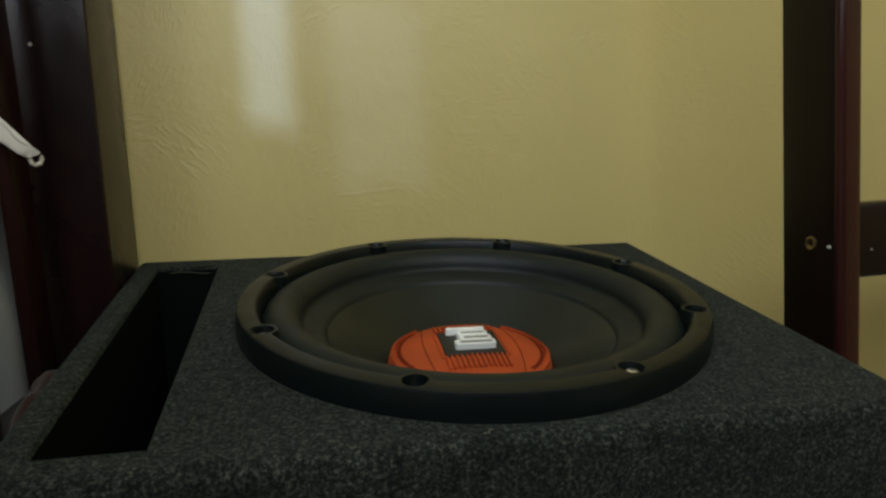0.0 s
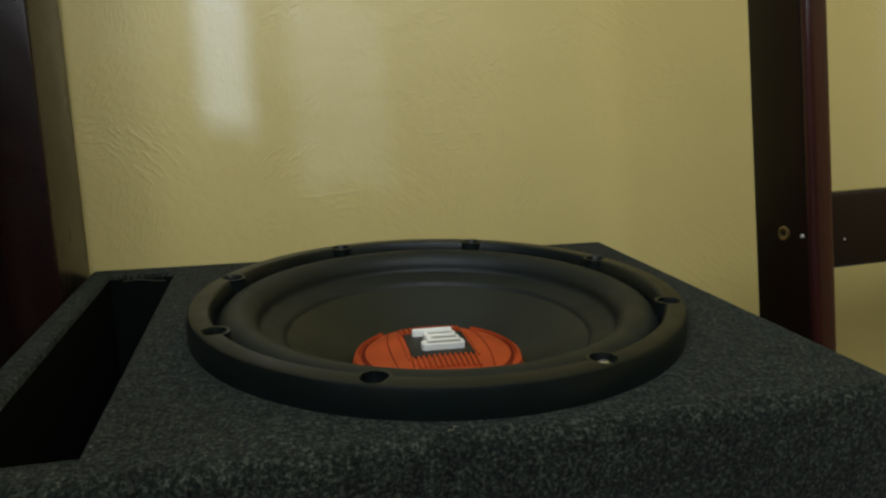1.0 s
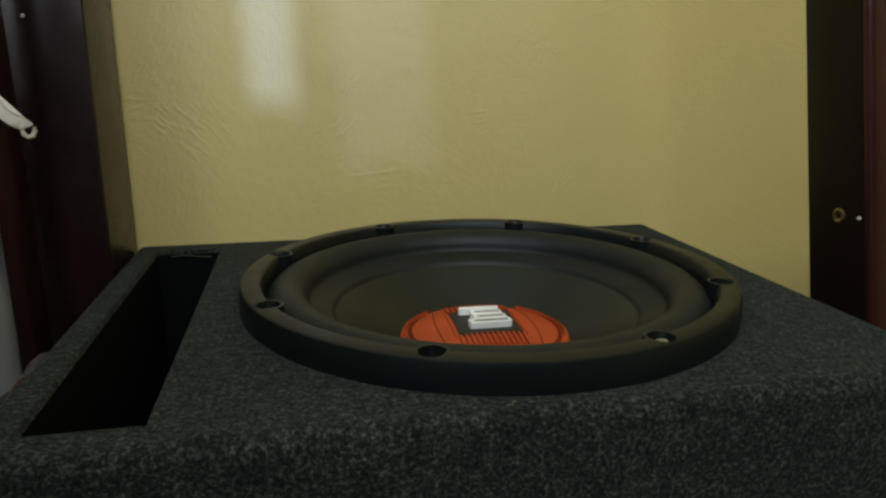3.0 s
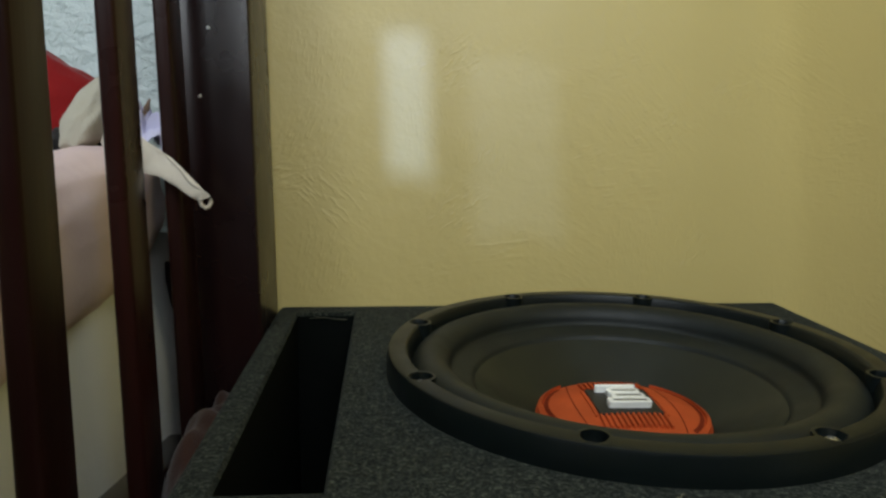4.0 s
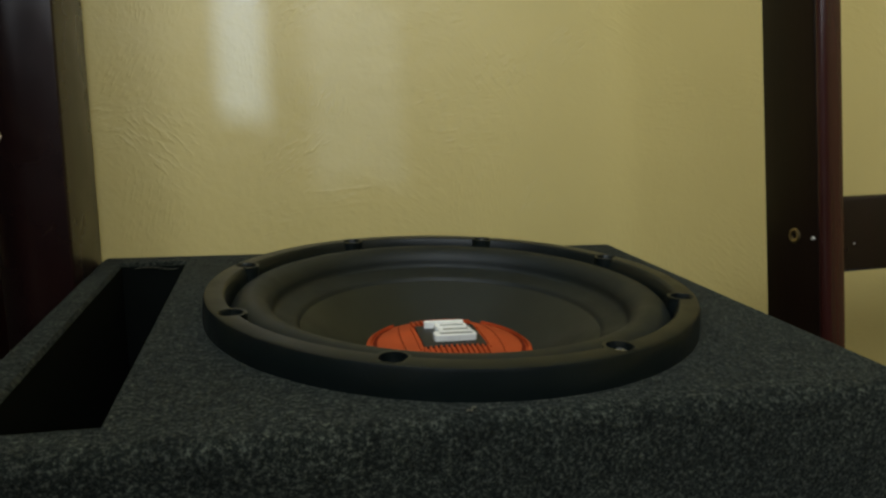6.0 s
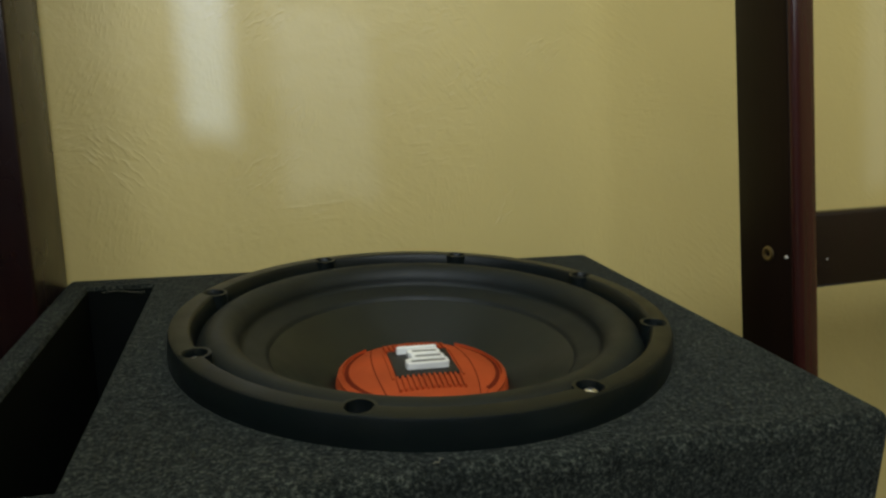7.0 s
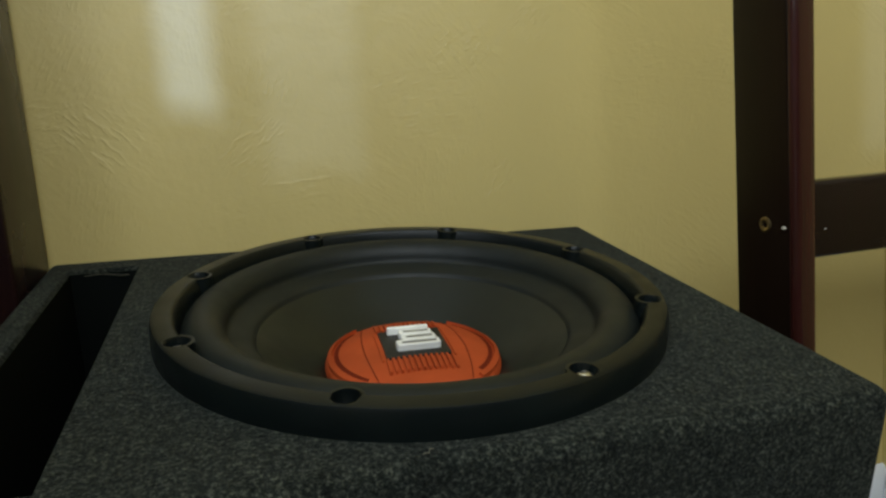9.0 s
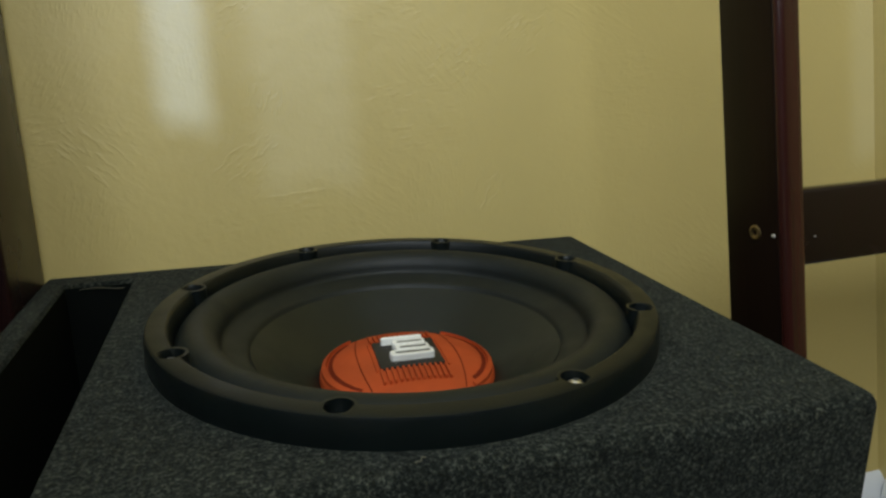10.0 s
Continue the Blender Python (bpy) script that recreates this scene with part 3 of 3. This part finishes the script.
for sx, sz in ((-0.288, 0.6795), (-0.2962, 0.627)):
    part("screw", moved(revolve([(0, 0.0008), (0.0009, 0.0007), (0.0015, 0), (0.0015, -0.001), (0, -0.001)], 14), pose(sx, 0.0958, sz, 90, 0, 0)), STEEL, bed, "small shiny screw head")
part("screw", moved(revolve([(0, 0.0007), (0.0007, 0.0006), (0.0012, 0), (0.0012, -0.001), (0, -0.001)], 14), pose(BED_X - 0.0008, -0.0516, 0.4207, 90, 0, 0)), STEEL, bed, "small shiny screw head")
# dark panel added so the gap between sheet and post stays dark
plank("dark_gap_panel", -1.3, -0.308, 0.150, 0.168, 0.05, 0.50, bed)

# ---- things on the bed ----
mattress = part("mattress", box_bm(-1.25, -0.40, -1.1, 0.145, 0.20, 0.42, 0.05, 4), CREAM)
tagged(mattress, "thick cream-covered mattress lying in the bed", "mattress")
pillow_bm = lump((0, 0, 0), (0.038, 0.225, 0.049), 0.07, 6, 3.1, 3.4)
for v in pillow_bm.verts:                   # a sewn hem runs along the upper edge
    k = math.exp(-((v.co.z - 0.031 - 0.004 * math.sin(v.co.y * 40)) / 0.0035) ** 2)
    v.co.x *= 1 - 0.035 * k
    v.co.x += 0.0025 * noise.noise(Vector((v.co.y * 26, v.co.z * 30, 1.7)))
pillow = part("pillow", moved(pillow_bm, pose(-0.372, -0.048, 0.5035, 16, 0, 0)), PINK)
tagged(pillow, "soft pink pillow bulging against the bed slats", "pillow")


def hanging(u, v):
    y = -0.62 + 0.785 * u
    z = 0.03 + 0.495 * v
    fold = 0.016 * (abs(math.sin(y * 27 + 0.9 * math.sin(v * 2.2) + 0.5)) ** 0.7 - 0.6) * (1.15 - 0.6 * v) + 0.008 * noise.noise(Vector((y * 9, v * 2, 0.3)))
    near = min(1.0, max(0.0, y / 0.07)) * min(1.0, max(0.0, (0.475 - z) / 0.05))
    return (-0.343 + fold * (1 - 0.6 * near) + 0.015 * near - 0.008 * v * v, y + 0.012 * math.sin(v * 3), z)


bed_sheet = part("bed_sheet", sheet(hanging, 150, 24, 0.0025), CREAM)
tagged(bed_sheet, "cream bed sheet hanging in loose folds behind slats", "bed sheet")

# seen side-on from the box: r runs along the soft things, v away through the slats
SIDE = Matrix(((0.85, -0.53, 0, 0), (0.53, 0.85, 0, 0), (0, 0, 1, 0), (0, 0, 0, 1)))


def soft(center, size, roll, seed, power=2.2, wobble=0.1):
    return moved(lump((0, 0, 0), size, wobble, 6, seed, power), Matrix.Translation(center) @ SIDE @ pose(0, 0, 0, 0, roll, 0))


cushion = thing("plush_cushion", "red plush cushion with a cream fleece end", "cushion", pose(0, 0, 0))
part("red_body", soft((-0.4205, 0.1077, 0.6230), (0.066, 0.026, 0.040), 28, 1.2, 3.0), RED, cushion, "deep red plush cover")
part("fleece_end", soft((-0.3705, 0.0865, 0.6140), (0.0165, 0.020, 0.0350), 36, 5.2, 2.1), FUR, cushion, "cream fleece end")
# black lump added to paint the dark gap below the fleece end
black = part("dark_gap_lump", soft((-0.3830, 0.104, 0.5950), (0.030, 0.020, 0.014), -8, 2.2, 2.4, 0.2), GAP_SHADE)
tagged(black, "small black lump standing in for the dark gap under the cushion", "cloth")


def crumple(u, v):
    x, y = 0.055 * (u - 0.5), 0.05 * (v - 0.5)
    w = Vector((u * 3.1, v * 3.4, 7.7))
    z = 0.018 * abs(noise.noise(w)) * 2 + 0.010 * noise.noise(w * 2.3) + 0.03 * (1 - (2 * u - 1) ** 2) * (1 - (2 * v - 1) ** 2)
    return (x, y, z)


lilac = part("crumpled_cloth", moved(sheet(crumple, 36, 36, 0.001), pose(-0.346, 0.122, 0.585, 12, 14, 20) @ Matrix.Diagonal((0.95, 0.95, 1.05, 1))), LILAC)
tagged(lilac, "crumpled lilac cloth lying by the bed post", "cloth")

tip = tube([(-0.3480 + 0.0022 * k, 0.1200, 0.6150 + 0.0035 * k + 0.0006 * k * k) for k in range(-2, 4)], [0.006, 0.0055, 0.0048, 0.0036, 0.0022, 0.0006], 10)
tagged(part("ribbon_tip", tip, RIBBON), "pointed tan ribbon tip rising from the crumpled cloth", "ribbon")

# a cotton tie pushed out between the slats
TIE = [(-0.352, 0.0560, 0.576, 0.010), (-0.344, 0.0440, 0.5815, 0.0125), (-0.332, 0.0330, 0.5795, 0.0125), (-0.3170, 0.0350, 0.5745, 0.0104), (-0.3040, 0.0320, 0.5684, 0.0082),
       (-0.2908, 0.0280, 0.5566, 0.0056), (-0.2832, 0.0250, 0.5486, 0.0038), (-0.2786, 0.0258, 0.5446, 0.0026)]


def tie_band():
    """A folded tapering band, rounded and slightly cupped."""
    bm, rows = bmesh.new(), []
    pts = []
    for p0, p1 in zip(TIE, TIE[1:]):
        for k in range(5):
            pts.append([p0[i] + (p1[i] - p0[i]) * k / 5 for i in range(4)])
    pts.append(list(TIE[-1]))
    for j, (x, y, z, w) in enumerate(pts):
        ring = []
        for k in range(16):
            q = math.tau * k / 16
            across, out = math.cos(q), math.sin(q)
            lift = 0.0035 * math.cos(across * 3) + 0.0012 * noise.noise(Vector((j * 0.3, across * 2, 0)))
            ring.append(bm.verts.new((x + out * 0.0022 + lift, y - out * 0.0022, z + across * w * 1.15)))
        rows.append(ring)
    for r0, r1 in zip(rows, rows[1:]):
        for k in range(16):
            bm.faces.new((r0[k], r0[(k + 1) % 16], r1[(k + 1) % 16], r1[k]))
    bm.faces.new(rows[0])
    bm.faces.new(rows[-1][::-1])
    return bm


tie = thing("cotton_tie", "ecru cotton tie with a looped end poking between slats", "fabric tie", pose(0, 0, 0))
part("band", tie_band(), COTTON, tie, "", 60)
loop = []
for k in range(23):
    q = radians(-20 + 250 * k / 22)
    loop.append((-0.2775 + 0.0028 * math.cos(q + 2.6), 0.0265 + 0.0022 * math.cos(q + 2.6), 0.5418 + 0.0046 * math.sin(q + 2.6)))
part("loop", tube(loop, [0.0014 + 0.0003 * math.sin(k * 1.7) for k in range(23)], 8), COTTON, tie, "", 60)


# ---- brown cloth fallen between the box and the bed ----
def fallen(u, v):
    y = 0.088 - 0.27 * u
    ridge = 0.413 - 0.016 * (0.5 + 0.5 * math.sin(u * 13 + 0.6)) - 0.11 * u * u
    x = -0.2990 + 0.040 * v
    z = ridge - 0.020 * (2 * v - 1.1) ** 2 + 0.013 * noise.noise(Vector((u * 11, v * 3, 4.1))) - 0.05 * max(0.0, 0.25 - v)
    return (x, y, z)


brown = part("fallen_cloth", sheet(fallen, 90, 18, 0.003), BROWN)
tagged(brown, "crumpled reddish-brown cloth wedged between box and bed", "cloth")


# ---- lint on the box carpet and a loose thread at the slot ----
def fibre(name, x, y, length, turn, mat, label):
    pts = []
    for k in range(9):
        q = k / 8 - 0.5
        pts.append(TILT @ Vector((x + length * q * math.cos(radians(turn)) + 0.0003 * math.sin(k * 1.9), y + length * q * math.sin(radians(turn)) + 0.0003 * math.cos(k * 2.3), TOP + 0.0006 + 0.0006 * (1 + math.sin(k * 1.3)))))
    return tagged(part(name, tube(pts, 0.0003, 6), mat), label, "lint")


for x, y, length, turn in ((-0.0324, -0.1655, 0.0065, 35),):
    fibre("lint_fibre", x, y, length, turn, LINT, "tiny pale lint fibre caught in the box carpet")
thread = [TILT @ Vector((PX0 + 0.012 + 0.004 * k, PY1 - 0.0045 - 0.001 * math.sin(k * 0.9), TOP - 0.004 + 0.0012 * math.sin(k * 0.7))) for k in range(9)]
tagged(part("loose_thread", tube(thread, 0.0002, 6), LINT), "loose grey thread at the edge of the slot", "thread")
